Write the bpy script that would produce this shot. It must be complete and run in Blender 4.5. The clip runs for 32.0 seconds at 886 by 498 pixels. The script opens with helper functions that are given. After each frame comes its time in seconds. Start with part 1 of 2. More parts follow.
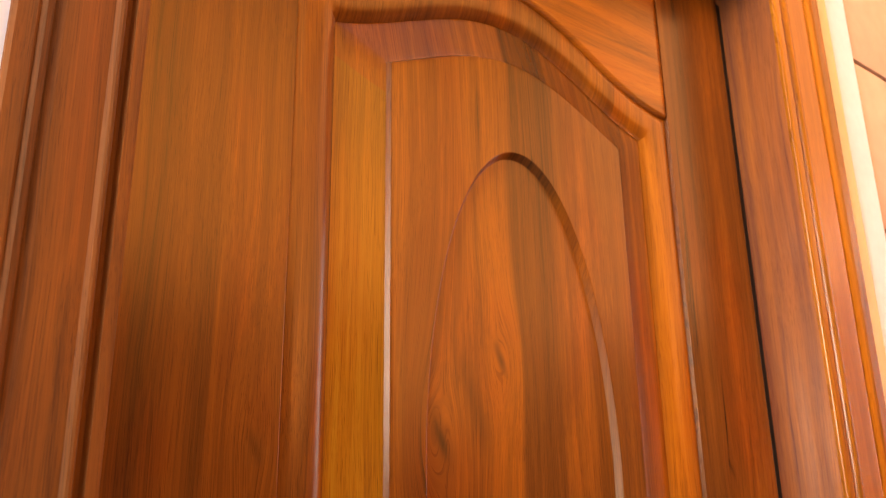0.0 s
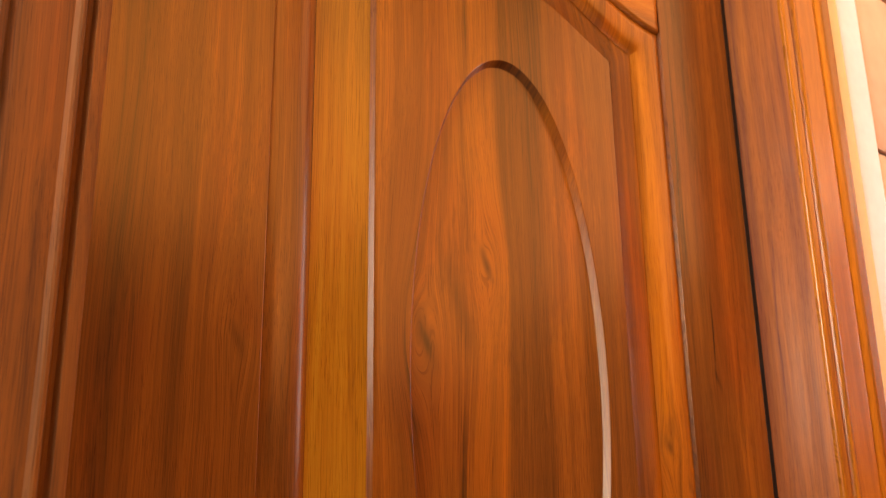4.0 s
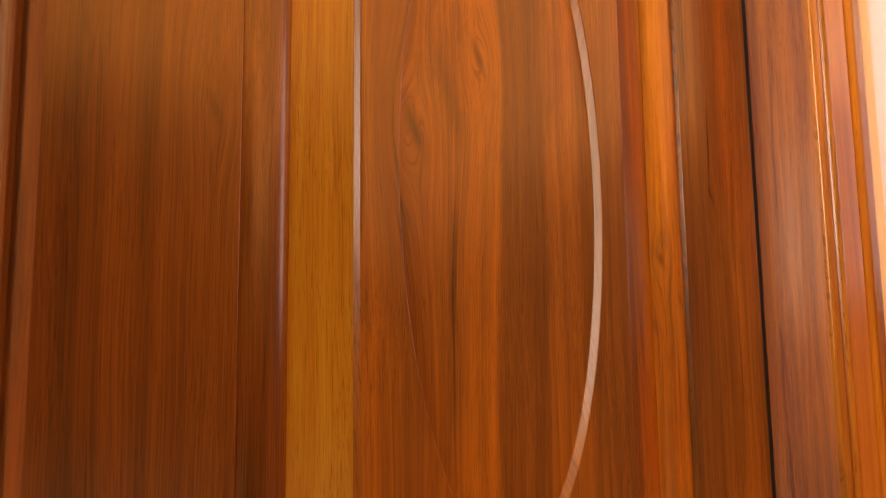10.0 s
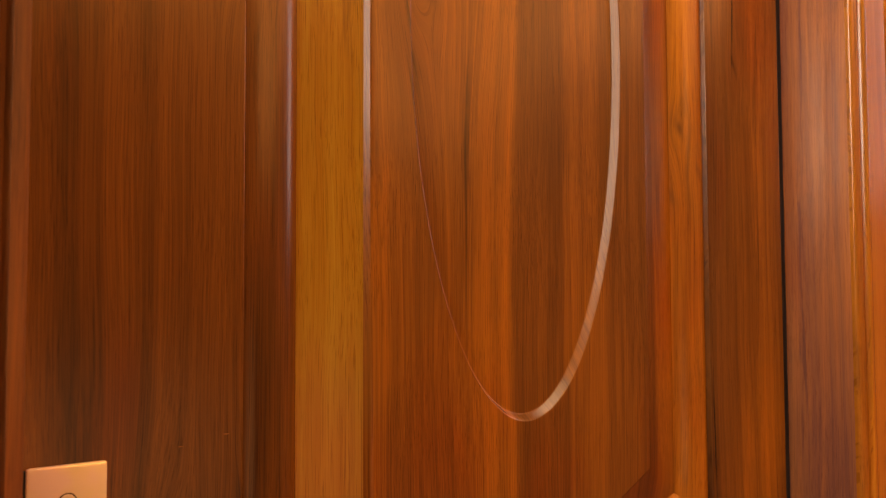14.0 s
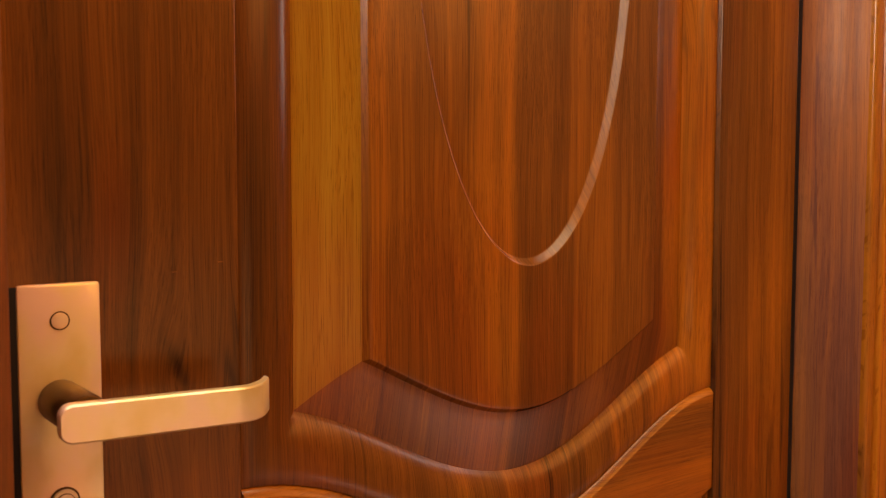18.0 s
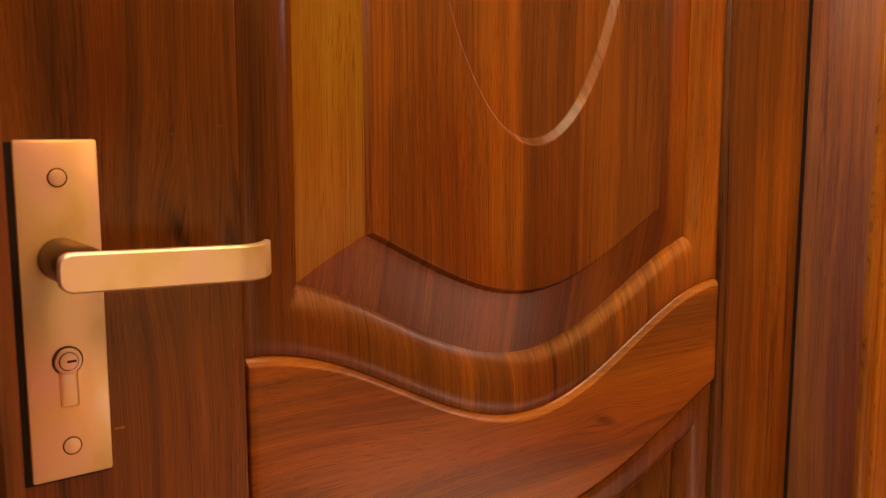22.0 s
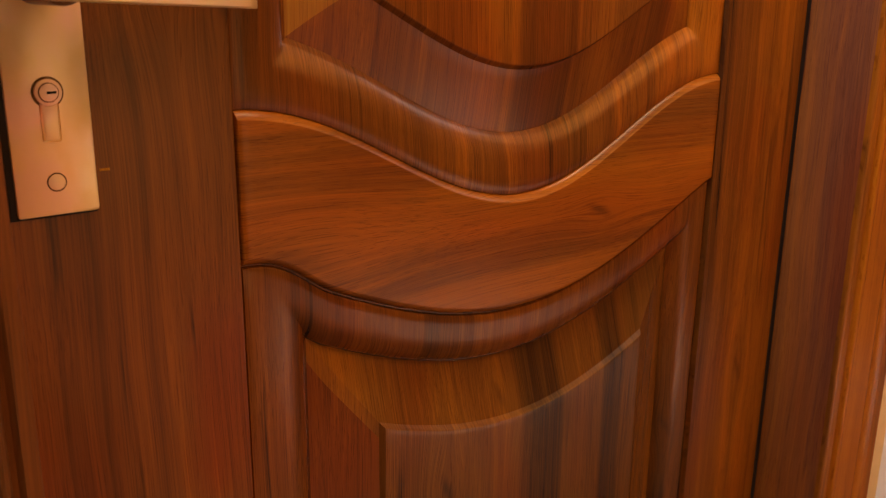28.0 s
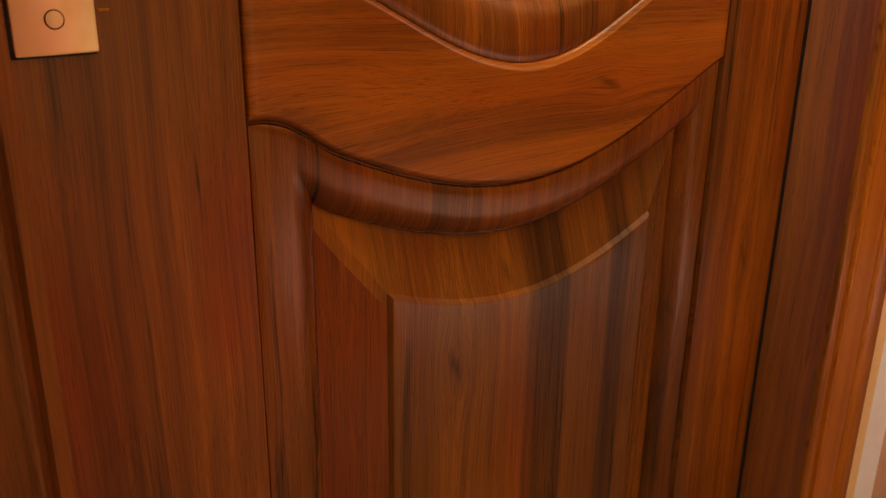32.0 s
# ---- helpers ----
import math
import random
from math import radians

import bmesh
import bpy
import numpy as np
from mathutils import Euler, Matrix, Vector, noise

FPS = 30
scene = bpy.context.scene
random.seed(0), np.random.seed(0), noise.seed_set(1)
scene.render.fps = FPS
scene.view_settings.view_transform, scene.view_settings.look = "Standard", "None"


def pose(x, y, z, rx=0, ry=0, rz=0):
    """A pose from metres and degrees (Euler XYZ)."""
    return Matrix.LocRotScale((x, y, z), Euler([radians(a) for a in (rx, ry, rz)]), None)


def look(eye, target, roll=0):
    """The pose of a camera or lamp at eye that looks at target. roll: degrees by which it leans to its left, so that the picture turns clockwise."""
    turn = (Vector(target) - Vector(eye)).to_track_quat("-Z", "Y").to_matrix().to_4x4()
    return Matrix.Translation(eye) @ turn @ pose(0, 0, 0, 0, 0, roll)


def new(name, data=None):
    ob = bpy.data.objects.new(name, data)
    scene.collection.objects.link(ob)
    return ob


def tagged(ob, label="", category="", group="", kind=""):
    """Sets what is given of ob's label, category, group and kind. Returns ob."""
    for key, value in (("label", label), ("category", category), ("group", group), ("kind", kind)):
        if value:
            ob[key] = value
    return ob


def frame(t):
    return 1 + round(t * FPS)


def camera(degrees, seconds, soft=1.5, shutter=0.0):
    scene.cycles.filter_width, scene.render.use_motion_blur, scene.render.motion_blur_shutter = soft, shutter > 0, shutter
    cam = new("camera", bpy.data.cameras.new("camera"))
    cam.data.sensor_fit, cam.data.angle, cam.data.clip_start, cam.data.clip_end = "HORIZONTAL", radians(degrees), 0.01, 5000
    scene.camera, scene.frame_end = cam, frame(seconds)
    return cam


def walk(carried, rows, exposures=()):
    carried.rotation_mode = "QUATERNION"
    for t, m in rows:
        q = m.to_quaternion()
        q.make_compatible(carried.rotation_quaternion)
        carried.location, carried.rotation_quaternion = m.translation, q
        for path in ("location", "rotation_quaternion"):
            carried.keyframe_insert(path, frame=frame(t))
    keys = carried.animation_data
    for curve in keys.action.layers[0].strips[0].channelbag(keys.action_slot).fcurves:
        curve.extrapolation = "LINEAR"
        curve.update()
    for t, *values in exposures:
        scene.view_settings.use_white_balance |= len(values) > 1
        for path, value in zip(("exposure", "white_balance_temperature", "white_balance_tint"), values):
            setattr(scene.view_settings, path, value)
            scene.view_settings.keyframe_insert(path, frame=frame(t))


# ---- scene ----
cam = camera(52.29, 32.0, soft=1.0)
PATH = [
    (0.0, -0.2439, -0.6909, 1.3651, 108.73, 0.78, -38.18),
    (0.5, -0.2408, -0.6924, 1.3610, 108.47, 0.78, -38.04),
    (1.0, -0.2377, -0.6931, 1.3556, 108.12, 0.78, -37.88),
    (1.5, -0.2344, -0.6943, 1.3499, 107.76, 0.79, -37.81),
    (2.0, -0.2311, -0.6949, 1.3431, 107.35, 0.79, -37.76),
    (2.5, -0.2280, -0.6949, 1.3361, 106.91, 0.80, -37.73),
    (4.5, -0.2188, -0.6842, 1.3103, 105.30, 0.77, -38.13),
    (5.0, -0.2173, -0.6788, 1.3031, 104.74, 0.78, -38.24),
    (5.5, -0.2156, -0.6733, 1.2965, 104.17, 0.82, -38.37),
    (6.0, -0.2138, -0.6679, 1.2898, 103.56, 0.89, -38.53),
    (6.5, -0.2118, -0.6619, 1.2825, 102.90, 0.91, -38.67),
    (7.0, -0.2090, -0.6564, 1.2751, 102.24, 0.89, -38.86),
    (7.5, -0.2061, -0.6518, 1.2687, 101.61, 0.88, -39.06),
    (8.0, -0.2033, -0.6476, 1.2631, 101.02, 0.85, -39.25),
    (8.5, -0.2007, -0.6436, 1.2568, 100.36, 0.81, -39.41),
    (9.0, -0.1986, -0.6399, 1.2507, 99.68, 0.78, -39.50),
    (9.5, -0.1967, -0.6366, 1.2449, 98.99, 0.75, -39.54),
    (10.0, -0.1946, -0.6339, 1.2397, 98.36, 0.69, -39.55),
    (10.5, -0.1928, -0.6314, 1.2345, 97.74, 0.64, -39.49),
    (11.0, -0.1912, -0.6286, 1.2280, 97.06, 0.57, -39.35),
    (11.5, -0.1891, -0.6265, 1.2210, 96.36, 0.51, -39.22),
    (12.0, -0.1873, -0.6248, 1.2135, 95.62, 0.46, -39.05),
    (12.5, -0.1862, -0.6232, 1.2071, 94.92, 0.37, -38.88),
    (13.0, -0.1841, -0.6219, 1.2019, 94.29, 0.29, -38.82),
    (13.5, -0.1819, -0.6200, 1.1966, 93.62, 0.23, -38.79),
    (14.0, -0.1800, -0.6176, 1.1905, 92.87, 0.20, -38.74),
    (14.5, -0.1781, -0.6151, 1.1843, 92.09, 0.17, -38.68),
    (16.5, -0.1662, -0.6082, 1.1616, 88.39, -0.06, -38.16),
    (17.0, -0.1638, -0.6071, 1.1544, 87.67, -0.07, -38.09),
    (17.5, -0.1616, -0.6066, 1.1466, 86.98, -0.07, -38.07),
    (18.0, -0.1602, -0.6064, 1.1395, 86.37, -0.05, -38.05),
    (18.5, -0.1594, -0.6061, 1.1323, 85.83, -0.04, -38.04),
    (19.0, -0.1590, -0.6057, 1.1246, 85.30, -0.01, -38.00),
    (19.5, -0.1588, -0.6050, 1.1173, 84.77, 0.05, -37.95),
    (20.0, -0.1586, -0.6043, 1.1112, 84.26, 0.12, -37.92),
    (20.5, -0.1587, -0.6037, 1.1057, 83.74, 0.14, -37.91),
    (21.0, -0.1582, -0.6027, 1.1006, 83.25, 0.12, -37.90),
    (21.5, -0.1576, -0.6021, 1.0955, 82.78, 0.07, -37.86),
    (22.0, -0.1567, -0.6018, 1.0894, 82.21, 0.02, -37.83),
    (22.5, -0.1556, -0.6014, 1.0831, 81.58, -0.01, -37.78),
    (23.0, -0.1541, -0.6014, 1.0783, 81.00, -0.07, -37.77),
    (23.5, -0.1531, -0.6020, 1.0727, 80.37, -0.13, -37.76),
    (24.0, -0.1532, -0.6029, 1.0663, 79.72, -0.20, -37.75),
    (24.5, -0.1533, -0.6034, 1.0603, 79.15, -0.26, -37.74),
    (25.0, -0.1539, -0.6037, 1.0537, 78.56, -0.30, -37.72),
    (25.5, -0.1541, -0.6041, 1.0447, 77.81, -0.34, -37.72),
    (27.5, -0.1544, -0.6038, 1.0107, 74.76, -0.55, -37.95),
    (28.0, -0.1557, -0.6026, 1.0015, 74.09, -0.55, -38.03),
    (28.5, -0.1570, -0.6013, 0.9929, 73.47, -0.54, -38.13),
    (29.0, -0.1582, -0.5994, 0.9855, 72.98, -0.55, -38.20),
    (29.5, -0.1597, -0.5978, 0.9778, 72.45, -0.55, -38.24),
    (30.0, -0.1609, -0.5964, 0.9713, 71.95, -0.55, -38.25),
    (30.5, -0.1621, -0.5957, 0.9651, 71.43, -0.54, -38.27),
    (31.0, -0.1633, -0.5954, 0.9583, 70.88, -0.56, -38.30),
    (31.5, -0.1645, -0.5955, 0.9512, 70.32, -0.58, -38.35),
    (32.0, -0.1663, -0.5961, 0.9440, 69.75, -0.62, -38.42),
]
EXPOSURES = [(0, 0.3), (7, 0.16), (14, 0.02), (20, -0.03), (25, -0.1), (32, -0.2)]
cam.data.dof.use_dof, cam.data.dof.focus_distance, cam.data.dof.aperture_fstop = True, 0.8, 11.0
walk(cam, [(t, pose(x, y, z, rx, ry, rz)) for t, x, y, z, rx, ry, rz in PATH], EXPOSURES)

# ---- daylight: hazy sky outside, lamps in unseen high windows, added low and overhead lamps ----
world = bpy.data.worlds.new("sky")
scene.world = world
world.use_nodes = True
wn, wl = world.node_tree.nodes, world.node_tree.links
sky = wn.new("ShaderNodeTexSky")
sky.sky_type = "NISHITA"
sky.sun_disc = False
sky.sun_elevation, sky.sun_rotation = radians(86), 0.0
sky.dust_density = 3.0
wn["Background"].inputs["Strength"].default_value = 0.12
wl.new(sky.outputs[0], wn["Background"].inputs["Color"])

sun = new("sun", bpy.data.lights.new("sun", "SUN"))
sun.data.energy, sun.data.angle, sun.data.color = 4.5, radians(0.5), (1.0, 0.97, 0.93)
sun.matrix_world = look((0, 0, 10), (0, -0.7, 0))


def window_light(name, eye, target, wide, high, watts, colour):
    d = bpy.data.lights.new(name, "AREA")
    d.shape, d.size, d.size_y, d.energy, d.color = "RECTANGLE", wide, high, watts, colour
    ob = new(name, d)
    ob.matrix_world = look(eye, target)
    return ob


COOL, WARM = (0.97, 0.87, 0.88), (1.0, 0.37, 0.01)
window_light("window_light_west", (-6.38, -2.0, 2.95), (0, -2.0, 2.95), 2.6, 2.5, 600, COOL)
window_light("window_light_south", (1.025, -3.28, 3.45), (1.025, 0, 3.45), 1.95, 1.7, 51, WARM)
window_light("window_light_southeast", (2.65, -3.28, 3.15), (2.65, 0, 3.15), 1.2, 2.3, 33, WARM)
window_light("window_light_east", (3.28, -0.66, 2.15), (0, -0.66, 2.15), 0.6, 1.2, 7.5, COOL)
window_light("window_light_east_high", (3.28, -2.15, 3.32), (0, -2.15, 3.32), 2.2, 1.85, 34, WARM)
window_light("added_top_light", (0.6, -0.55, 4.43), (0.6, -0.5501, 0), 3.5, 0.6, 50, (1.0, 0.82, 0.6))
window_light("added_handle_light", (0.95, -3.28, 0.44), (0.95, 0, 0.44), 1.5, 0.82, 3.8, (1.0, 0.6, 0.3))


# ---- materials ----
def material(name):
    m = bpy.data.materials.new(name)
    m.use_nodes = True
    return m, m.node_tree.nodes, m.node_tree.links, m.node_tree.nodes["Principled BSDF"]


def ramp(nodes, stops):
    r = nodes.new("ShaderNodeValToRGB")
    while len(r.color_ramp.elements) < len(stops):
        r.color_ramp.elements.new(0.5)
    for e, (p, c) in zip(r.color_ramp.elements, stops):
        e.position, e.color = p, (*c, 1)
    return r


DARKEST, RUSSET, AMBER, OCHRE = (0.047, 0.0175, 0.0048), (0.203, 0.067, 0.0072), (0.42, 0.134, 0.006), (0.56, 0.230, 0.015)


def wood(name, along="z", bands=(), knots=(), shift=0.0, tone=0.0, loose=0.3, tint=(1, 1, 1), gloss=0.23, ruddy=0.5, fig=0.8, fine=0.6, fade=None, deep=0.03):
    """Lacquered teak. bands: tones of the glued boards by their left edge; knots: x, z, radius, strength.
    Fibres and fine pores run along the grain and bend round the knots."""
    m, n, l, bsdf = material(name)

    def mth(op, *args):
        q = n.new("ShaderNodeMath")
        q.operation = op
        for i, v in enumerate(args):
            if isinstance(v, (int, float)):
                q.inputs[i].default_value = v
            else:
                l.new(v, q.inputs[i])
        return q.outputs[0]

    tc = n.new("ShaderNodeTexCoord")
    sep = n.new("ShaderNodeSeparateXYZ")
    l.new(tc.outputs["Object"], sep.inputs[0])
    x, y, z = sep.outputs
    across, length = (x, z) if along == "z" else (z, x)
    eye_sum = 0.0
    for kx, kz, r, k in knots:
        c, d = (kx, kz) if along == "z" else (kz, kx)
        u, v = mth("SUBTRACT", across, c), mth("SUBTRACT", length, d)
        u2, v2 = mth("DIVIDE", u, r), mth("DIVIDE", v, r * 2.4)
        g = mth("POWER", 2.718, mth("MULTIPLY", mth("ADD", mth("MULTIPLY", u2, u2), mth("MULTIPLY", v2, v2)), -1.0))
        across = mth("SUBTRACT", across, mth("MULTIPLY", mth("MULTIPLY", u, g), k))
        u3, v3 = mth("DIVIDE", mth("ADD", u, mth("MULTIPLY", v, 0.35)), r * 0.22), mth("DIVIDE", v, r * 0.7)
        core = mth("POWER", 2.718, mth("MULTIPLY", mth("ADD", mth("MULTIPLY", u3, u3), mth("MULTIPLY", v3, v3)), -1.0))
        eye_sum = mth("ADD", mth("MULTIPLY", core, 0.2 * k), eye_sum)
    grain = n.new("ShaderNodeCombineXYZ")
    l.new(mth("ADD", across, shift), grain.inputs[0])
    l.new(mth("MULTIPLY", y, deep), grain.inputs[1])
    l.new(mth("ADD", length, shift * 0.7), grain.inputs[2])

    def noise_tex(scale, detail, rough_, dist=0.0, src=grain.outputs[0]):
        mp = n.new("ShaderNodeMapping")
        mp.inputs["Scale"].default_value = scale
        l.new(src, mp.inputs["Vector"])
        t = n.new("ShaderNodeTexNoise")
        t.inputs["Scale"].default_value, t.inputs["Detail"].default_value = 1.0, detail
        t.inputs["Roughness"].default_value, t.inputs["Distortion"].default_value = rough_, dist
        l.new(mp.outputs[0], t.inputs["Vector"])
        return t.outputs["Fac"], t.outputs["Color"]

    warp = noise_tex((7, 7, 1.6), 2, 0.5)[1]
    add = n.new("ShaderNodeMixRGB")
    add.blend_type, add.inputs[0].default_value = "LINEAR_LIGHT", 0.018
    l.new(grain.outputs[0], add.inputs[1])
    l.new(warp, add.inputs[2])
    boards = noise_tex((18, 6, 0.2), 1, 0.5)[0]
    figure = noise_tex((80, 80, 1.5), 4, 0.5, 0.5, add.outputs[0])[0]
    lines = noise_tex((680, 680, 2.6), 3, 0.6, 0.1, add.outputs[0])[0]
    pore = noise_tex((1900, 1900, 14), 2, 0.6, 0.0, add.outputs[0])[0]
    cloud = noise_tex((5, 5, 2.0), 3, 0.5)[0]
    if bands:
        rp = n.new("ShaderNodeValToRGB")
        lo, hi = -0.2, 1.2
        while len(rp.color_ramp.elements) < 2 * len(bands) - 1:
            rp.color_ramp.elements.new(0.5)
        stops, last = [], bands[0][1]
        stops.append((0.0, last))
        for bx, bt in bands[1:]:
            p = (bx - lo) / (hi - lo)
            stops += [(p - 0.0007, last), (p + 0.0007, bt)]
            last = bt
        for e, (p, v) in zip(rp.color_ramp.elements, stops):
            e.position, e.color = p, (v, v, v, 1)
        l.new(mth("DIVIDE", mth("SUBTRACT", across if along == "z" else x, lo), hi - lo), rp.inputs[0])
        board = rp.outputs[0]
    else:
        board = boards
    if fade:
        low, high, top_tone = fade
        f = mth("DIVIDE", mth("SUBTRACT", mth("ADD", z, mth("MULTIPLY", lines, 0.16)), low + 0.08), high - low)
        f = mth("MINIMUM", mth("MAXIMUM", f, 0.0), 1.0)
        board = mth("ADD", mth("MULTIPLY", board, mth("SUBTRACT", 1.0, f)), mth("MULTIPLY", f, top_tone))
    s = mth("ADD", mth("MULTIPLY", board, 0.62 - loose * 0.3), mth("MULTIPLY", boards, loose * 0.3))
    s = mth("ADD", s, mth("MULTIPLY", mth("SUBTRACT", figure, 0.5), 0.32 * fig))
    s = mth("ADD", s, mth("MULTIPLY", mth("SUBTRACT", lines, 0.5), 0.42 * fine))
    s = mth("ADD", s, mth("MULTIPLY", mth("SUBTRACT", cloud, 0.5), 0.42))
    s = mth("ADD", s, 0.19 + tone)
    streak = ramp(n, [(0.60, (0, 0, 0)), (0.72, (1, 1, 1))])
    l.new(noise_tex((42, 42, 1.5), 5, 0.62, 0.6, add.outputs[0])[0], streak.inputs[0])
    s = mth("SUBTRACT", s, mth("MULTIPLY", streak.outputs[0], 0.2))
    s = mth("SUBTRACT", s, mth("MULTIPLY", eye_sum, mth("MULTIPLY", figure, 1.6)))
    col = ramp(n, [(p, tuple(a * b for a, b in zip(c, tint))) for p, c in ((0.18, DARKEST), (0.42, RUSSET), (0.62, AMBER), (0.85, OCHRE))])
    l.new(s, col.inputs[0])
    blush = ramp(n, [(0.5, (1, 1, 1)), (0.66, (1.0, 0.6, 0.45))])
    l.new(noise_tex((9, 9, 3.0), 2, 0.5)[0], blush.inputs[0])
    red = n.new("ShaderNodeMixRGB")
    red.blend_type, red.inputs[0].default_value = "MULTIPLY", ruddy
    l.new(col.outputs[0], red.inputs[1])
    l.new(blush.outputs[0], red.inputs[2])
    pores = ramp(n, [(0.37, (0.46, 0.38, 0.32)), (0.44, (1, 1, 1))])
    l.new(pore, pores.inputs[0])
    mul = n.new("ShaderNodeMixRGB")
    mul.blend_type, mul.inputs[0].default_value = "MULTIPLY", 0.55
    l.new(red.outputs[0], mul.inputs[1])
    l.new(pores.outputs[0], mul.inputs[2])
    l.new(mul.outputs[0], bsdf.inputs["Base Color"])
    bump = n.new("ShaderNodeBump")
    bump.inputs["Strength"].default_value, bump.inputs["Distance"].default_value = 0.025, 0.0003
    l.new(lines, bump.inputs["Height"])
    orange_peel = noise_tex((60, 60, 40), 2, 0.5)[0]
    coat = n.new("ShaderNodeBump")
    coat.inputs["Strength"].default_value, coat.inputs["Distance"].default_value = 0.04, 0.0006
    l.new(orange_peel, coat.inputs["Height"])
    l.new(coat.outputs[0], bump.inputs["Normal"])
    l.new(bump.outputs[0], bsdf.inputs["Normal"])
    bsdf.inputs["Roughness"].default_value = gloss
    bsdf.inputs["Specular IOR Level"].default_value = 0.5
    bsdf.inputs["Specular Tint"].default_value = (1.0, 0.8, 0.56, 1)
    return m


def plain(name, colour, rough=0.6, metal=0.0, vary=0.12, scale=40.0, bump_=0.1):
    m, n, l, bsdf = material(name)
    tc = n.new("ShaderNodeTexCoord")
    a = n.new("ShaderNodeTexNoise")
    a.inputs["Scale"].default_value, a.inputs["Detail"].default_value = scale, 6
    b = n.new("ShaderNodeTexNoise")
    b.inputs["Scale"].default_value, b.inputs["Detail"].default_value = scale * 0.08, 3
    for t in (a, b):
        l.new(tc.outputs["Object"], t.inputs["Vector"])
    mix = n.new("ShaderNodeMath")
    mix.operation = "ADD"
    l.new(a.outputs["Fac"], mix.inputs[0])
    l.new(b.outputs["Fac"], mix.inputs[1])
    col = ramp(n, [(0.35, tuple(c * (1 - vary) for c in colour)), (0.65, tuple(min(1, c * (1 + vary)) for c in colour))])
    half = n.new("ShaderNodeMath")
    half.operation = "MULTIPLY"
    half.inputs[1].default_value = 0.5
    l.new(mix.outputs[0], half.inputs[0])
    l.new(half.outputs[0], col.inputs[0])
    l.new(col.outputs[0], bsdf.inputs["Base Color"])
    bp = n.new("ShaderNodeBump")
    bp.inputs["Strength"].default_value, bp.inputs["Distance"].default_value = bump_, 0.001
    l.new(a.outputs["Fac"], bp.inputs["Height"])
    l.new(bp.outputs[0], bsdf.inputs["Normal"])
    bsdf.inputs["Roughness"].default_value, bsdf.inputs["Metallic"].default_value = rough, metal
    return m


TEAK_UPPER = wood("teak_upper_panel", "z", bands=((0, 0.40), (0.237, 0.42), (0.262, 0.36), (0.30, 0.40), (0.352, 0.48), (0.402, 0.19), (0.476, 0.40), (0.53, 0.33), (0.586, 0.27), (0.62, 0.45)),
                  knots=((0.386, 1.56, 0.022, 1.1), (0.305, 1.472, 0.03, 1.3), (0.345, 1.51, 0.06, 0.8)), shift=0.3, tone=-0.02)
TEAK_SAP = wood("teak_sapwood", "z", bands=((0, 0.76), (0.212, 0.71)), shift=0.3, tint=(0.82, 1.12, 1.0), fine=0.8, fade=(1.6, 1.8, 0.42))
TEAK_LOWER = wood("teak_lower_panel", "z", bands=((0, 0.48), (0.245, 0.36), (0.423, 0.0), (0.483, 0.28), (0.539, 0.05), (0.575, 0.2), (0.643, 0.3)),
                  knots=((0.327, 0.538, 0.024, 0.9), (0.40, 0.615, 0.02, 0.5)), shift=2.3, tint=(0.92, 1.06, 1.3), ruddy=0.6)
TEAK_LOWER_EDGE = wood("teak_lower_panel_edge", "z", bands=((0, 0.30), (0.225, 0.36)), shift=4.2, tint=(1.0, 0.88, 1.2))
TEAK_STILE = wood("teak_stile", "z", bands=((-0.2, 0.24), (-0.01, 0.15), (0.022, 0.27), (0.048, 0.2), (0.06, 0.31), (0.098, 0.28)),
                  knots=((0.103, 1.452, 0.02, 0.6), (0.080, 1.015, 0.026, 0.9), (0.118, 1.0, 0.03, 0.9)), shift=3.1, ruddy=0.9, tone=-0.03)
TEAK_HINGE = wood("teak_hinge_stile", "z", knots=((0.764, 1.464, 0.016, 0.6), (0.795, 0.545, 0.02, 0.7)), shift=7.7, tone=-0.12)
TEAK_RAIL = wood("teak_rail", "x", knots=((0.521, 0.79, 0.02, 0.9), (0.165, 0.80, 0.05, 0.6)), shift=1.7, tone=0.0, fig=0.9, fine=0.5)
TEAK_TOP_RAIL = wood("teak_top_rail", "x", shift=2.9, tone=0.1, fig=0.8, fine=0.6)
TEAK_MOULD = wood("teak_moulding", "z", bands=((0, 0.3), (0.30, 0.45), (0.36, 0.4), (0.42, 0.3), (0.5, 0.45), (0.6, 0.62)),
                  knots=((0.669, 1.378, 0.016, 0.8), (0.697, 1.33, 0.016, 0.6), (0.66, 1.30, 0.02, 0.5)), shift=5.3, tone=-0.04, fig=1.2)
TEAK_MOULD_LOW = wood("teak_lower_moulding", "z", bands=((0, 0.3), (0.22, 0.42), (0.30, 0.2), (0.36, 0.35), (0.5, 0.25), (0.62, 0.22)), knots=((0.67, 0.5, 0.016, 0.7),), shift=6.4, tone=-0.03, fig=0.9)
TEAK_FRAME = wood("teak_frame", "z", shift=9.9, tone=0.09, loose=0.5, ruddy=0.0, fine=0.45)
TEAK_FRAME_SHADED = wood("teak_frame_lock_shaded", "z", shift=12.9, tone=-0.16, loose=0.5, gloss=0.75)
TEAK_JAMB_SHEEN = wood("teak_jamb_sheen", "z", shift=15.2, tone=0.07, loose=0.9, fig=1.1, fine=0.5, tint=(0.9, 0.95, 4.2), deep=1.0)
def brushed_bronze():
    """Brushed bronze: fine level scratches, and gold and rose reflections put into the colour."""
    m, n, l, bsdf = material("brushed_bronze")
    tc = n.new("ShaderNodeTexCoord")

    def noise_at(scale, detail):
        mp = n.new("ShaderNodeMapping")
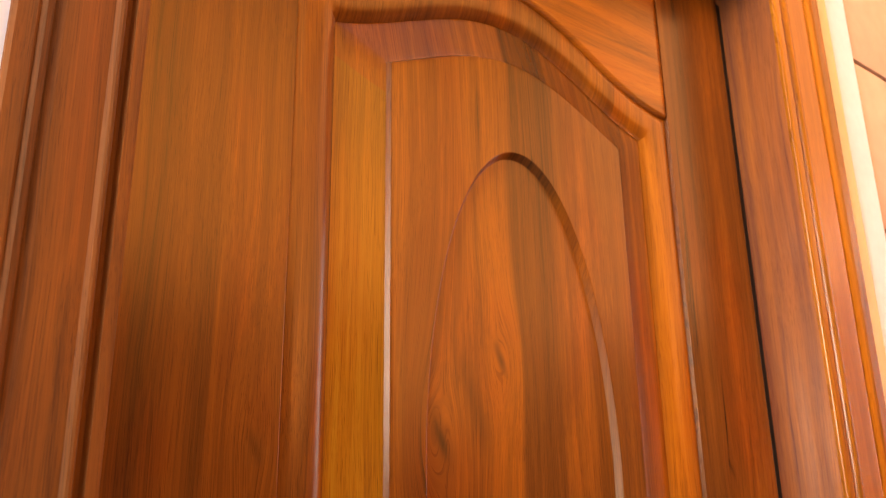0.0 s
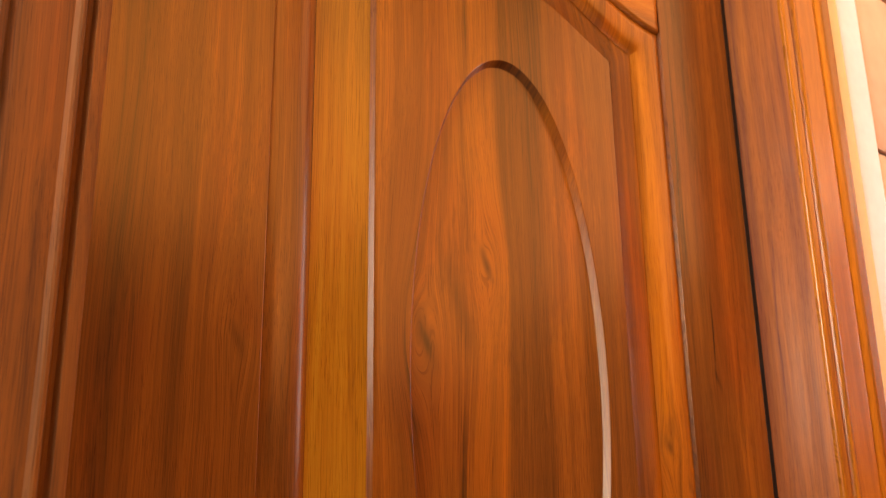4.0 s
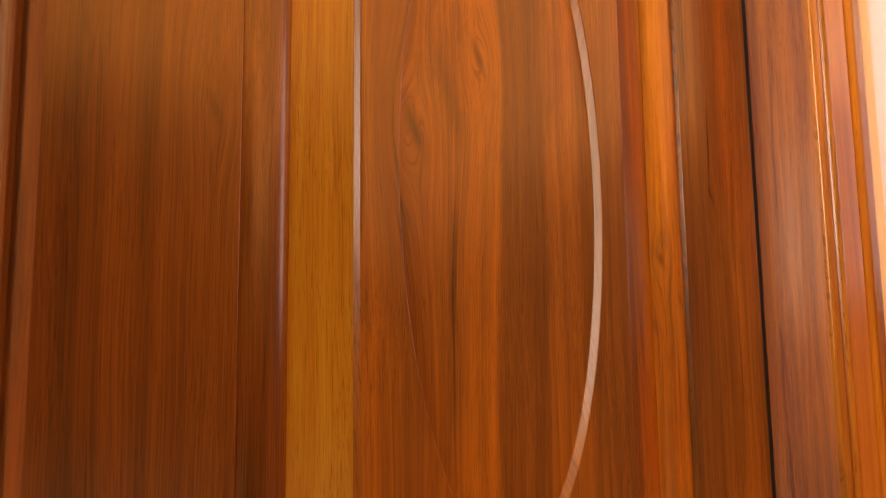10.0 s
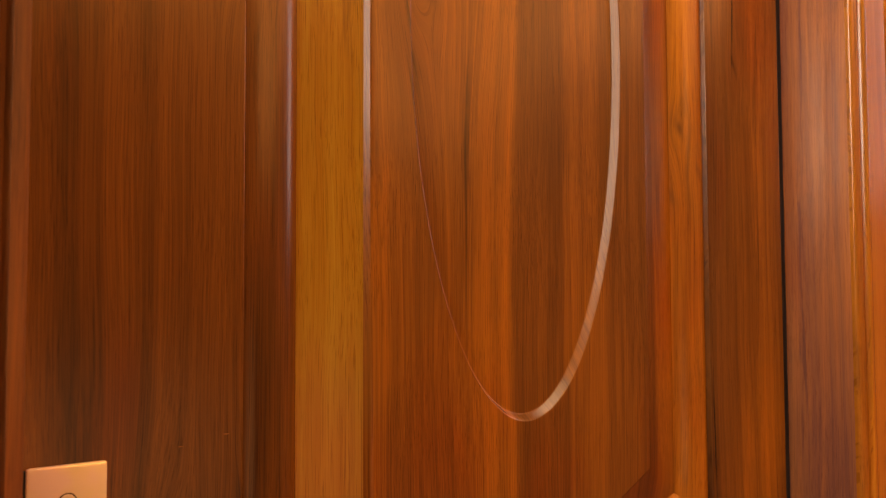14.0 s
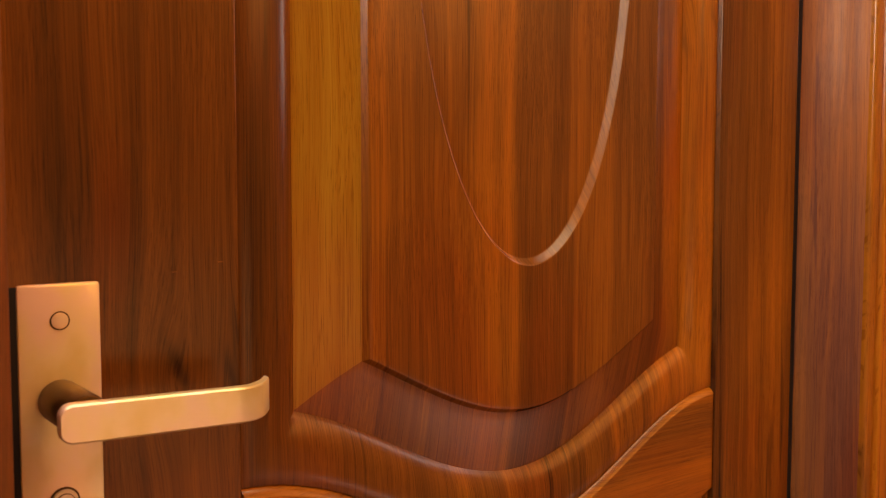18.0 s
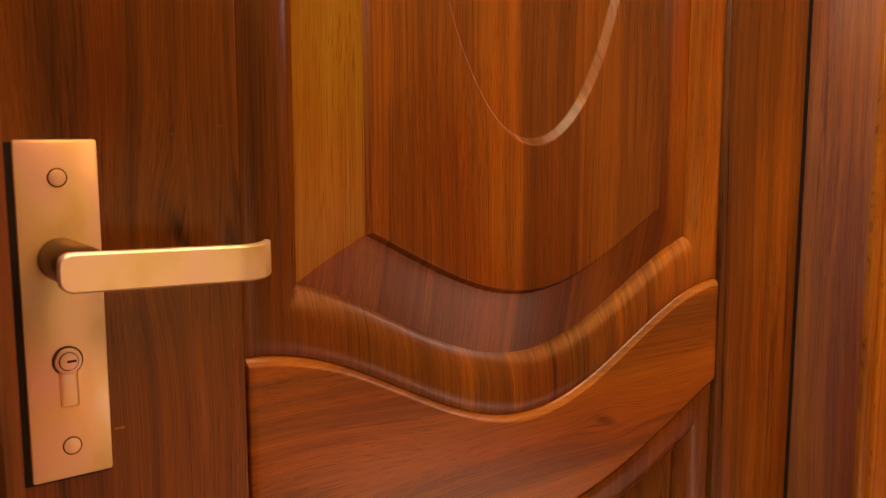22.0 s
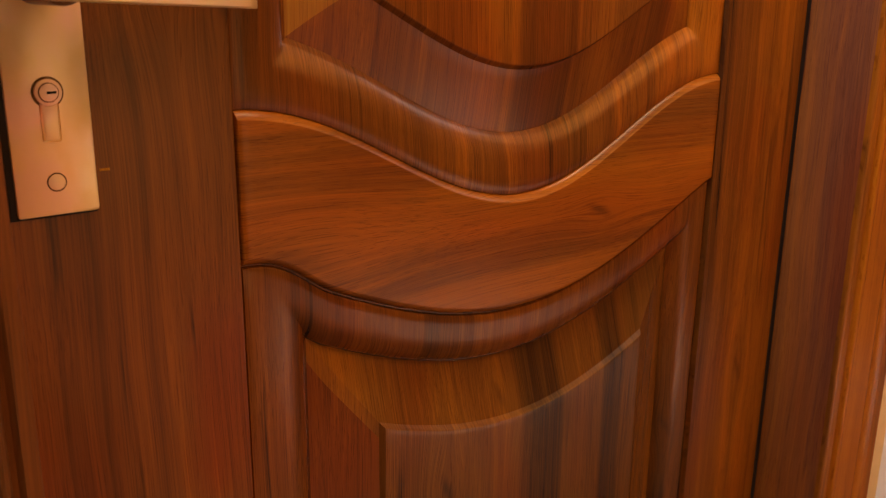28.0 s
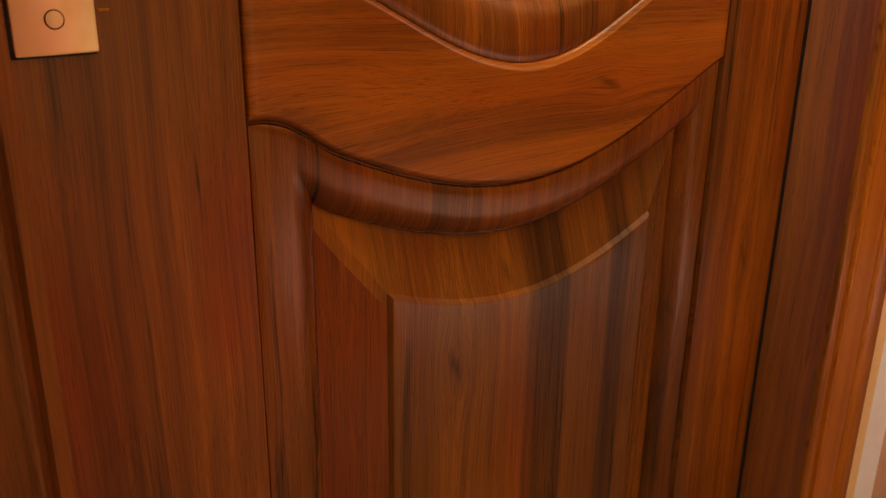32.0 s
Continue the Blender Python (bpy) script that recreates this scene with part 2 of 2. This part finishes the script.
        mp.inputs["Scale"].default_value = scale
        l.new(tc.outputs["Object"], mp.inputs["Vector"])
        t = n.new("ShaderNodeTexNoise")
        t.inputs["Scale"].default_value, t.inputs["Detail"].default_value = 1.0, detail
        l.new(mp.outputs[0], t.inputs["Vector"])
        return t.outputs["Fac"]

    col = ramp(n, [(0.36, (0.88, 0.66, 0.24)), (0.5, (0.97, 0.75, 0.37)), (0.66, (0.98, 0.68, 0.50))])
    l.new(noise_at((26, 26, 17), 3), col.inputs[0])
    brushed = noise_at((160, 160, 900), 3)
    mul = n.new("ShaderNodeMixRGB")
    mul.blend_type, mul.inputs[0].default_value = "MULTIPLY", 0.03
    l.new(col.outputs[0], mul.inputs[1])
    l.new(brushed, mul.inputs[2])
    l.new(mul.outputs[0], bsdf.inputs["Base Color"])
    bsdf.inputs["Roughness"].default_value = 0.27
    bsdf.inputs["Metallic"].default_value = 0.38
    return m


BRASS = brushed_bronze()
DARK_BRONZE = plain("dark_bronze", (0.11, 0.06, 0.022), 0.35, 0.85, 0.1, 200, 0.05)
DARK = plain("dark_slot", (0.008, 0.005, 0.004), 0.85)
PLASTER = plain("white_plaster", (0.82, 0.89, 0.97), 0.8, 0, 0.04, 60, 0.2)
SEALANT = plain("tan_paint", (0.76, 0.58, 0.28), 0.6, 0, 0.06, 50, 0.1)
TILE = plain("beige_tile", (0.62, 0.42, 0.3), 0.25, 0, 0.07, 30, 0.03)
GROUT = plain("grout", (0.12, 0.08, 0.06), 0.9)
PAVING = plain("grey_paving", (0.08, 0.062, 0.055), 0.6)
CEILING_PAINT = plain("warm_white_ceiling_paint", (0.82, 0.74, 0.64), 0.8, 0, 0.04, 60, 0.2)
PALE_REFLECTOR = plain("pale_reflector", (0.80, 0.78, 0.84), 0.35, 0, 0.06, 20, 0.02)
RED_REFLECTOR = plain("red_reflector", (0.36, 0.13, 0.085), 0.6, 0, 0.1, 20, 0.1)
RENDER = plain("wall_render", (0.15, 0.09, 0.045), 0.8)


# ---- mesh helpers ----
def part(name, bm, mat, parent=None, label="", angle=35):
    me = bpy.data.meshes.new(name)
    bmesh.ops.recalc_face_normals(bm, faces=bm.faces)
    bm.to_mesh(me)
    bm.free()
    me.materials.append(mat)
    for p in me.polygons:
        p.use_smooth = max(abs(c) for c in p.normal) < 0.99999 or p.area < 2e-6
    me.set_sharp_from_angle(angle=radians(angle))
    ob = new(name, me)
    if parent:
        ob.parent = parent
    if label:
        ob["label"] = label
    return ob


def grid(rows_, closed=False):
    """A sheet through rows of points, all of one length."""
    bm = bmesh.new()
    vs = [[bm.verts.new(p) for p in r] for r in rows_]
    for a, b in zip(vs, vs[1:]):
        k = len(a)
        for i in range(k if closed else k - 1):
            j = (i + 1) % k
            bm.faces.new((a[i], a[j], b[j], b[i]))
    return bm


def box(x0, x1, y0, y1, z0, z1, bevel=0.0, seg=2):
    bm = bmesh.new()
    bmesh.ops.create_cube(bm, size=1, matrix=Matrix.Translation(((x0 + x1) / 2, (y0 + y1) / 2, (z0 + z1) / 2)) @ Matrix.Diagonal((x1 - x0, y1 - y0, z1 - z0, 1)))
    if bevel:
        bmesh.ops.bevel(bm, geom=bm.edges[:], offset=bevel, segments=seg, affect="EDGES", profile=0.5)
    return bm


# ---- the door leaf ----
XL, XR = 0.126, 0.707          # the opening between the stiles
XC = (XL + XR) / 2
DOOR_L, DOOR_R, DOOR_TOP = -0.034, 0.863, 2.19
THICK = 0.04


def dip(x):
    s = min(1, max(0, (x - XL) / (XR - XL)))
    return (1 - math.cos(2 * math.pi * s)) / 2


def bowl(x):
    s = min(1, max(0, (x - XL) / (XR - XL)))
    e = min(1, s / 0.14)
    return math.sin(math.pi * s) ** 1.1 * e * e * (3 - 2 * e) ** 1.0 if s < 0.14 else math.sin(math.pi * s) ** 1.1


def dome(x):
    return 1.935 + 0.087 * dip(x)


def upper_wave(x):
    return 0.918 - 0.098 * dip(x)


def lower_wave(x):
    return 0.800 - 0.092 * bowl(x)


def flat_low(x):
    return 0.150


def inset(dx, wide, edge):
    """The true inset of one side, whose moulding and field edges lie at (moulding, field) instead of (wide, FIELD_IN)."""
    if dx < wide:
        return dx * edge[0] / wide
    return edge[0] + (dx - wide) * (edge[1] - edge[0]) / (FIELD_IN - wide)


FIELD_IN = 0.113
UPPER_SIDES = (0.049, (0.0525, 0.1135), (0.049, 0.1115))
LOWER_SIDES = (0.0568, (0.064, 0.1295), (0.0466, 0.1085))


def ring(top, bottom, dx, dt, db, y, sides, k=64, side=24):
    """A loop of points: along the bottom curve, up, back along the top curve, down."""
    a, b = XL + inset(dx, sides[0], sides[1]), XR - inset(dx, sides[0], sides[2])
    pts = []
    xs = [a + (b - a) * i / k for i in range(k + 1)]
    for x in xs:
        pts.append((x, y, bottom(x) + db))
    z0, z1 = bottom(b) + db, top(b) - dt
    for i in range(1, side):
        pts.append((b, y, z0 + (z1 - z0) * i / side))
    for x in reversed(xs):
        pts.append((x, y, top(x) - dt))
    z0, z1 = bottom(a) + db, top(a) - dt
    for i in range(1, side):
        pts.append((a, y, z1 + (z0 - z1) * i / side))
    return pts


def moulding_rings(top, bottom, mt, mb, quirk, sides, sunk):
    wide = sides[0]
    prof = [(0.0, 0.0085), (0.0018, 0.0085), (0.003, 0.0056)] if quirk else [(0.0, 0.0062), (0.0012, 0.0056)]
    knee = 0.028 if quirk else 0.017
    prof += [(0.006, 0.0046), (0.012, 0.0043), (knee, 0.0050)]
    bend = 1.2 if quirk else 1.1
    for i in range(1, 9):
        a = i / 8 * bend
        prof.append((knee + (wide - knee) * math.sin(a) / math.sin(bend), 0.005 + (sunk - 0.005) * (1 - math.cos(a)) / (1 - math.cos(bend))))
    return [ring(top, bottom, d, mt * d / wide, mb * d / wide, y, sides) for d, y in prof]


def panel_mesh(top, bottom, mt, mb, ft, fb, sides, sunk, lip, lip_at, oval=None, k=64, side=24):
    wide = sides[0]

    def at(f, y):
        return ring(top, bottom, wide + (FIELD_IN - wide) * f, mt + (ft - mt) * f, mb + (fb - mb) * f, y, sides)
    rows_ = [at(-0.03, sunk + 0.0008)]
    for i in range(1, 7):
        f = i / 6
        rows_.append(at(f * (lip_at - 0.004), sunk + 0.0002 - (sunk - lip + 0.0001) * f))
    rows_ += [at(lip_at, lip), at(0.985, 0.0002), at(1.0, -0.0004), at(1.02, -0.0006), at(1.08, -0.0006)]
    bm = grid(rows_, closed=True)
    bm.verts.ensure_lookup_table()
    count = len(rows_[0])
    bm.faces.ensure_lookup_table()
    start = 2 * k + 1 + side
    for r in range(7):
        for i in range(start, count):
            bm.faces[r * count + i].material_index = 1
    last = bm.verts[len(bm.verts) - count:]
    edges = [e for e in bm.edges if e.verts[0] in set(last) and e.verts[1] in set(last)]
    if oval:
        cx, cz, a, b = oval
        loops = []
        for d, y in ((-0.003, -0.0006), (0.0, -0.0006), (0.001, 0.0), (0.0058, 0.0070), (0.0068, 0.0077), (0.009, 0.0079), (0.013, 0.0079)):
            loops.append([bm.verts.new((cx + (a - d) * math.cos(2 * math.pi * i / 128), y, cz + (b - d) * math.sin(2 * math.pi * i / 128))) for i in range(128)])
        for u, v in zip(loops, loops[1:]):
            for i in range(128):
                j = (i + 1) % 128
                bm.faces.new((u[i], u[j], v[j], v[i]))
        bm.faces.new(loops[-1])
        edges += [bm.edges.get((loops[0][i], loops[0][(i + 1) % 128])) for i in range(128)]
    bmesh.ops.triangle_fill(bm, edges=edges, use_beauty=False)
    return bm


door = tagged(new("panel_door"), "closed lacquered teak door with carved raised panels", "door")


def stile(x0, x1, mat, d=0.0013):
    c = 0.0008
    prof = [(x0, THICK), (x0, c), (x0 + c * 0.4, c * 0.4), (x0 + c, 0), (x0 + c + 0.0006, 0), (x1 - d - 0.0006, 0), (x1 - d, 0), (x1 - d * 0.7, d * 0.08), (x1 - d * 0.4, d * 0.22), (x1 - d * 0.15, d * 0.5), (x1, d), (x1, THICK)]
    zs = [0.008 + (DOOR_TOP - 0.008) * i / 12 for i in range(13)]
    return part("stile", grid([[(x, y, z) for x, y in prof] for z in zs]), mat, door)


stile(DOOR_L, XL, TEAK_STILE)
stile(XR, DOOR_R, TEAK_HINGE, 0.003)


def rail(name, lower, upper, mat):
    rows_ = []
    n_ = 72
    for i in range(n_ + 1):
        x = XL + 0.0036 + (XR - XL - 0.0072) * i / n_
        z0, z1 = lower(x), upper(x)
        c, d = 0.006, 0.0072
        prof = [(THICK, z0), (0.006, z0), (0.0025, z0 + c * 0.25), (0.0008, z0 + c * 0.6), (0.0, z0 + c), (0.0, z0 + c + 0.0006), (0.0, z1 - d - 0.0006), (0.0, z1 - d), (0.0008, z1 - d * 0.8), (0.0032, z1 - d * 0.42), (0.0058, z1 - d * 0.12), (0.008, z1), (THICK, z1)]
        rows_.append([(x, y, z) for y, z in prof])
    def end(k, e, low):
        return [(e, max(y, low), z) for _, y, z in rows_[k]]
    rows_ = [end(0, XL + 0.0018, 0.012), end(0, XL + 0.0020, 0.0022), end(0, XL + 0.0026, 0.0007)] + rows_
    rows_ += [end(-1, XR - 0.0026, 0.0007), end(-1, XR - 0.0020, 0.0022), end(-1, XR - 0.0018, 0.012)]
    return part(name, grid(rows_), mat, door)


rail("middle_rail", lower_wave, upper_wave, TEAK_RAIL)
rail("top_rail", dome, lambda x: DOOR_TOP, TEAK_TOP_RAIL)
rail("bottom_rail", lambda x: 0.008, flat_low, TEAK_RAIL)

upper = part("upper_panel", panel_mesh(dome, upper_wave, 0.047, 0.057, 0.105, 0.119, UPPER_SIDES, 0.0165, 0.0050, 0.928, (0.4185, 1.437, 0.1385, 0.366)), TEAK_UPPER, door, "raised panel with a sunk oval", 15)
upper.data.materials.append(TEAK_SAP)
part("moulding", grid(moulding_rings(dome, upper_wave, 0.047, 0.057, False, UPPER_SIDES, 0.0165), closed=True), TEAK_MOULD, upper)
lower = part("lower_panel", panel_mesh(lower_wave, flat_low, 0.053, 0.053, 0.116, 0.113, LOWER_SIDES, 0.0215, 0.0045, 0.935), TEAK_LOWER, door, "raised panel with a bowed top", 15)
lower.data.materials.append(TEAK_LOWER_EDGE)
part("moulding", grid(moulding_rings(lower_wave, flat_low, 0.053, 0.053, True, LOWER_SIDES, 0.0215), closed=True), TEAK_MOULD_LOW, lower)
part("backing", box(DOOR_L + 0.004, DOOR_R - 0.004, 0.024, THICK, 0.01, DOOR_TOP - 0.004), TEAK_LOWER, door)

# ---- lever handle on its long plate ----
handle = part("door_handle", box(-0.0255, 0.0258, -0.0045, 0.0, 0.860, 1.081, 0.0024), BRASS, door, "brushed bronze lever lock plate")


def cylinder(x, z, r, y0, y1, seg=32, bevel=0.0):
    bm = bmesh.new()
    bmesh.ops.create_cone(bm, cap_ends=True, segments=seg, radius1=r, radius2=r, depth=abs(y1 - y0), matrix=Matrix.Translation((x, (y0 + y1) / 2, z)) @ Matrix.Rotation(radians(90), 4, "X"))
    if bevel:
        bmesh.ops.bevel(bm, geom=[e for e in bm.edges if len(e.link_faces) == 2 and e.calc_face_angle(0) > 1], offset=bevel, segments=2, affect="EDGES", profile=0.5)
    return bm


part("plate_shadow", box(-0.0295, 0.0245, -0.0026, 0.0005, 0.8592, 1.0795, 0.0006), DARK, handle, "dark strip standing in for the plate shadow")
part("collar", cylinder(-0.001, 1.0055, 0.0138, -0.063, -0.004, bevel=0.0015), DARK_BRONZE, handle, "dark bronze lever neck, its shade in the colour", 25)
# the lever: a flat bar with a rounded root and a tip that turns back to the door
sec = []
for i in range(53):
    s = 0.052 * (1 - math.cos(math.pi / 2 * i / 12)) if i < 12 else 0.052 + 0.948 * (i - 12) / 40
    x = -0.0201 + 0.1425 * s
    q = max(0.0, 1 - s / 0.052)
    h = 0.0116 - 0.0064 * (1 - math.sqrt(max(0.0, 1 - q * q)))
    y = -0.073 + (0.025 * ((s - 0.76) / 0.24) ** 2.2 if s > 0.76 else 0)
    w = 0.0045
    c = 0.0012
    zc = 1.0067 - 0.0054 * s
    sec.append([(x, y - w + c, zc - h), (x, y - w, zc - h + c), (x, y - w, zc + h - c), (x, y - w + c, zc + h), (x, y + w - c, zc + h), (x, y + w, zc + h - c), (x, y + w, zc - h + c), (x, y + w - c, zc - h)])
bm = grid(sec, closed=True)
bm.verts.ensure_lookup_table()
bm.faces.new(bm.verts[:8])
bm.faces.new(bm.verts[-8:])
part("lever", bm, BRASS, handle)
for z in (1.057, 0.882):
    part("screw_seat", cylinder(0.0, z, 0.0062, -0.0048, -0.004, 24), DARK_BRONZE, handle, "", 25)
    part("screw", cylinder(0.0, z, 0.0053, -0.0052, -0.004, 24, 0.0003), BRASS, handle, "", 25)
part("cylinder_seat", cylinder(0.0, 0.939, 0.0098, -0.0048, -0.004, 32), DARK_BRONZE, handle, "", 25)
part("lock_cylinder", cylinder(0.0, 0.939, 0.0084, -0.0072, -0.004, 32, 0.0006), BRASS, handle, "", 25)
part("cylinder_plug", cylinder(0.0, 0.939, 0.0062, -0.0078, -0.006, 32, 0.0003), DARK_BRONZE, handle, "", 25)
part("plug_face", cylinder(0.0, 0.939, 0.0056, -0.0081, -0.006, 32, 0.0003), BRASS, handle, "", 25)
part("cylinder_tail", box(-0.0056, 0.0056, -0.0060, -0.004, 0.908, 0.934, 0.0019, 3), BRASS, handle)
part("keyhole", box(-0.0012, 0.0046, -0.0083, -0.007, 0.9382, 0.9398), DARK, handle)

part("scratch", box(0.0757, 0.0797, -0.0004, 0.001, 1.0834, 1.0841, 0.0002), TEAK_UPPER, door, "short bare scratch in the lacquer")
part("scratch", box(0.1095, 0.1145, -0.0004, 0.001, 1.0888, 1.0896, 0.0002), TEAK_UPPER, door, "short bare scratch in the lacquer")
part("chip", box(0.0285, 0.0355, -0.0006, 0.001, 0.885, 0.8868, 0.0004), TEAK_SAP, door, "small bare chip in the lacquer")

# ---- frame ----
frame_ob = tagged(new("door_frame"), "lacquered teak door frame with moulded casing", "door frame", kind="structure")
IN_L, IN_R, FACE, WIDE = -0.047, 0.878, -0.088, 0.136


def casing_profile(wide=0.095):
    """Distance out from the inner arris and depth, from the rebate round the face to the wall."""
    p = [(0.0, FACE + 0.008), (0.0, FACE + 0.006)]
    p += [(0.004 - 0.004 * math.cos(a), FACE + 0.004 - 0.004 * math.sin(a)) for a in (0.0, 0.5, 1.0, 1.57)]
    p += [(0.010, FACE), (0.013, FACE + 0.005), (0.016, FACE + 0.006), (0.018, FACE + 0.002)]
    p += [(0.021 - 0.003 * math.cos(a), FACE - 0.003 * math.sin(a)) for a in (0.2, 0.9, 1.6, 2.3, 2.9)]
    p += [(0.026, FACE + 0.001), (0.0265, FACE + 0.001), (0.0595, FACE + 0.001), (0.060, FACE + 0.001), (0.064, FACE + 0.003), (0.067, FACE + 0.004), (0.069, FACE + 0.0005)]
    p += [(0.073, FACE - 0.0015), (0.077, FACE + 0.001), (0.079, FACE - 0.0005), (0.0794, FACE - 0.0005), (0.0916, FACE - 0.0005), (0.092, FACE - 0.0005), (0.095, FACE + 0.002), (0.095, -0.05)]
    k = wide / 0.095
    return [(u * k, y) for u, y in p]


HEAD = DOOR_TOP + 0.006
part("gap_shade", box(IN_L, DOOR_L - 0.002, 0.003, 0.03, 0, DOOR_TOP, 0.002), DARK, frame_ob, "dark strip for the shade in the door gap")
part("gap_shade", box(DOOR_R + 0.003, IN_R, 0.0045, 0.03, 0, DOOR_TOP, 0.002), DARK, frame_ob, "dark strip for the shade in the door gap")
zs = [0.0, 0.6, 1.2, 1.8]
part("jamb", box(IN_L - 0.05, IN_L, FACE + 0.0075, 0.06, 0, HEAD + 0.05, 0.0008), TEAK_JAMB_SHEEN, frame_ob)
part("jamb", box(IN_R, IN_R + 0.05, FACE + 0.0075, 0.06, 0, HEAD + 0.05, 0.0008), TEAK_JAMB_SHEEN, frame_ob)
part("casing", grid([[(IN_L - u, y, z) for u, y in casing_profile()] for z in zs] + [[(IN_L - u, y, HEAD + u) for u, y in casing_profile()]]), TEAK_FRAME_SHADED, frame_ob)
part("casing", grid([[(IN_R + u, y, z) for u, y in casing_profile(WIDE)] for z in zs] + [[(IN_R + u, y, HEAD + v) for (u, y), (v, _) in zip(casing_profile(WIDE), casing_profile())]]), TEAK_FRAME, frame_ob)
part("head", grid([[(IN_L - u, y, HEAD + u) for u, y in casing_profile()], [(IN_R + u, y, HEAD + v) for (u, y), (v, _) in zip(casing_profile(WIDE), casing_profile())]]), TEAK_RAIL, frame_ob)

# ---- walls ----
WALL_Y = -0.079
ROOM_H = 4.4
tagged(part("trim", box(IN_R + WIDE, IN_R + WIDE + 0.03, WALL_Y - 0.006, 0.1, 0, 2.32), SEALANT), "tan painted strip beside the door casing", "trim", kind="structure")
tagged(part("wall_1", box(IN_R + WIDE + 0.03, 1.122, WALL_Y, 0.1, 0, ROOM_H), PLASTER), "white plastered door surround", "wall", kind="structure")
tagged(part("wall_2", box(1.122, 3.3, WALL_Y + 0.012, 0.1, 0, ROOM_H), GROUT), "beige tiled wall with dark joints", "wall", kind="structure")
tagged(part("wall_3", box(-6.4, IN_L - 0.095, WALL_Y, 0.1, 0, ROOM_H), PLASTER), "white plastered wall beside the door", "wall", kind="structure")
tagged(part("wall_4", box(IN_L - 0.095, 1.122, WALL_Y, 0.1, HEAD + 0.095, ROOM_H), PLASTER), "white plastered wall over the door", "wall", kind="structure")


def wall_with_openings(name, axis, at, thick, span, high, holes, mat, label):
    """A wall across x or y at one place, built of blocks round its openings (from, to, low, high), as one mesh."""
    bm = bmesh.new()
    us = sorted({span[0], span[1], *(h[0] for h in holes), *(h[1] for h in holes)})
    ws = sorted({0.0, high, *(h[2] for h in holes), *(h[3] for h in holes)})
    for u0, u1 in zip(us, us[1:]):
        for w0, w1 in zip(ws, ws[1:]):
            if any(h[0] <= u0 and u1 <= h[1] and h[2] <= w0 and w1 <= h[3] for h in holes):
                continue
            lo, hi = ((at, u0, w0), (at + thick, u1, w1)) if axis == "x" else ((u0, at, w0), (u1, at + thick, w1))
            c, d = [(p + q) / 2 for p, q in zip(lo, hi)], [abs(q - p) for p, q in zip(lo, hi)]
            bmesh.ops.create_cube(bm, size=1, matrix=Matrix.Translation(c) @ Matrix.Diagonal((*d, 1)))
    return tagged(part(name, bm, mat), label, "wall", kind="structure")


wall_with_openings("wall_south", "y", -3.4, 0.1, (-6.5, 3.4), ROOM_H, [(0.05, 2.0, 2.6, 4.3), (2.05, 3.25, 2.0, 4.3), (0.2, 1.7, 0.03, 0.85)], RENDER, "plain wall behind with its openings")
wall_with_openings("wall_west", "x", -6.5, 0.1, (-3.4, 0.1), ROOM_H, [(-3.3, -0.7, 1.7, 4.2)], RENDER, "plain side wall with a window opening")
wall_with_openings("wall_east", "x", 3.3, 0.1, (-3.4, 0.1), ROOM_H, [(-0.96, -0.36, 1.55, 2.75), (-3.25, -1.05, 2.4, 4.25)], RENDER, "plain side wall with a window opening")
tagged(part("shade_wall", box(-1.7, -1.6, -3.3, -0.12, 0, 1.66, 0.005), RENDER), "unseen low wall added to shade the lower door", "wall", kind="structure")
tagged(part("wall_north", box(-6.5, 3.4, 0.1, 0.2, 0, ROOM_H), PLASTER), "plain wall closing the place behind the door", "wall", kind="structure")
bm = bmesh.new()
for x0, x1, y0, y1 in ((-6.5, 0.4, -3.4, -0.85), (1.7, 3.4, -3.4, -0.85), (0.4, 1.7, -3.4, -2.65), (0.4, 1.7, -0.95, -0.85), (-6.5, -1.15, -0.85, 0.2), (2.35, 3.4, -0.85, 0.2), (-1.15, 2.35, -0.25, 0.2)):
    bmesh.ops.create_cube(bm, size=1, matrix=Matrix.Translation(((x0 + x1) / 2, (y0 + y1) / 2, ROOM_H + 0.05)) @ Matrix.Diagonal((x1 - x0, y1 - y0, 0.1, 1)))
tagged(part("ceiling", bm, CEILING_PAINT), "unseen warm white ceiling with made-up openings", "ceiling", kind="structure")
tagged(part("floor", box(-6.5, 3.4, -3.4, 0.2, -0.1, 0.0), PAVING), "plain grey tiled floor", "floor", kind="structure")
tagged(part("pavement", box(1.0, 1.85, -1.72, -1.0, -0.02, 0.006, 0.002), PALE_REFLECTOR), "unseen pale floor patch added as a reflector", "pavement", kind="structure")

tagged(part("red_floor_patch", box(-1.6, 1.85, -3.3, -1.0, -0.02, 0.003, 0.002), RED_REFLECTOR), "unseen red floor patch added as a reflector", "pavement", kind="structure")

# ---- tiles on the wall past the door surround ----
tile_wall = bpy.data.objects["wall_2"]
tile_mesh = None
for i in range(3):
    for j in range(14):
        x0, z0 = 1.126 + i * 0.608, 0.323 + j * 0.304 - 0.304 * 1
        if tile_mesh is None:
            tile = part("tile", box(0, 0.6, WALL_Y + 0.004, WALL_Y + 0.013, 0, 0.296, 0.0015), TILE, tile_wall)
            tile_mesh = tile.data
        else:
            tile = new("tile", tile_mesh)
            tile.parent = tile_wall
        tile.location = (x0, 0, z0)
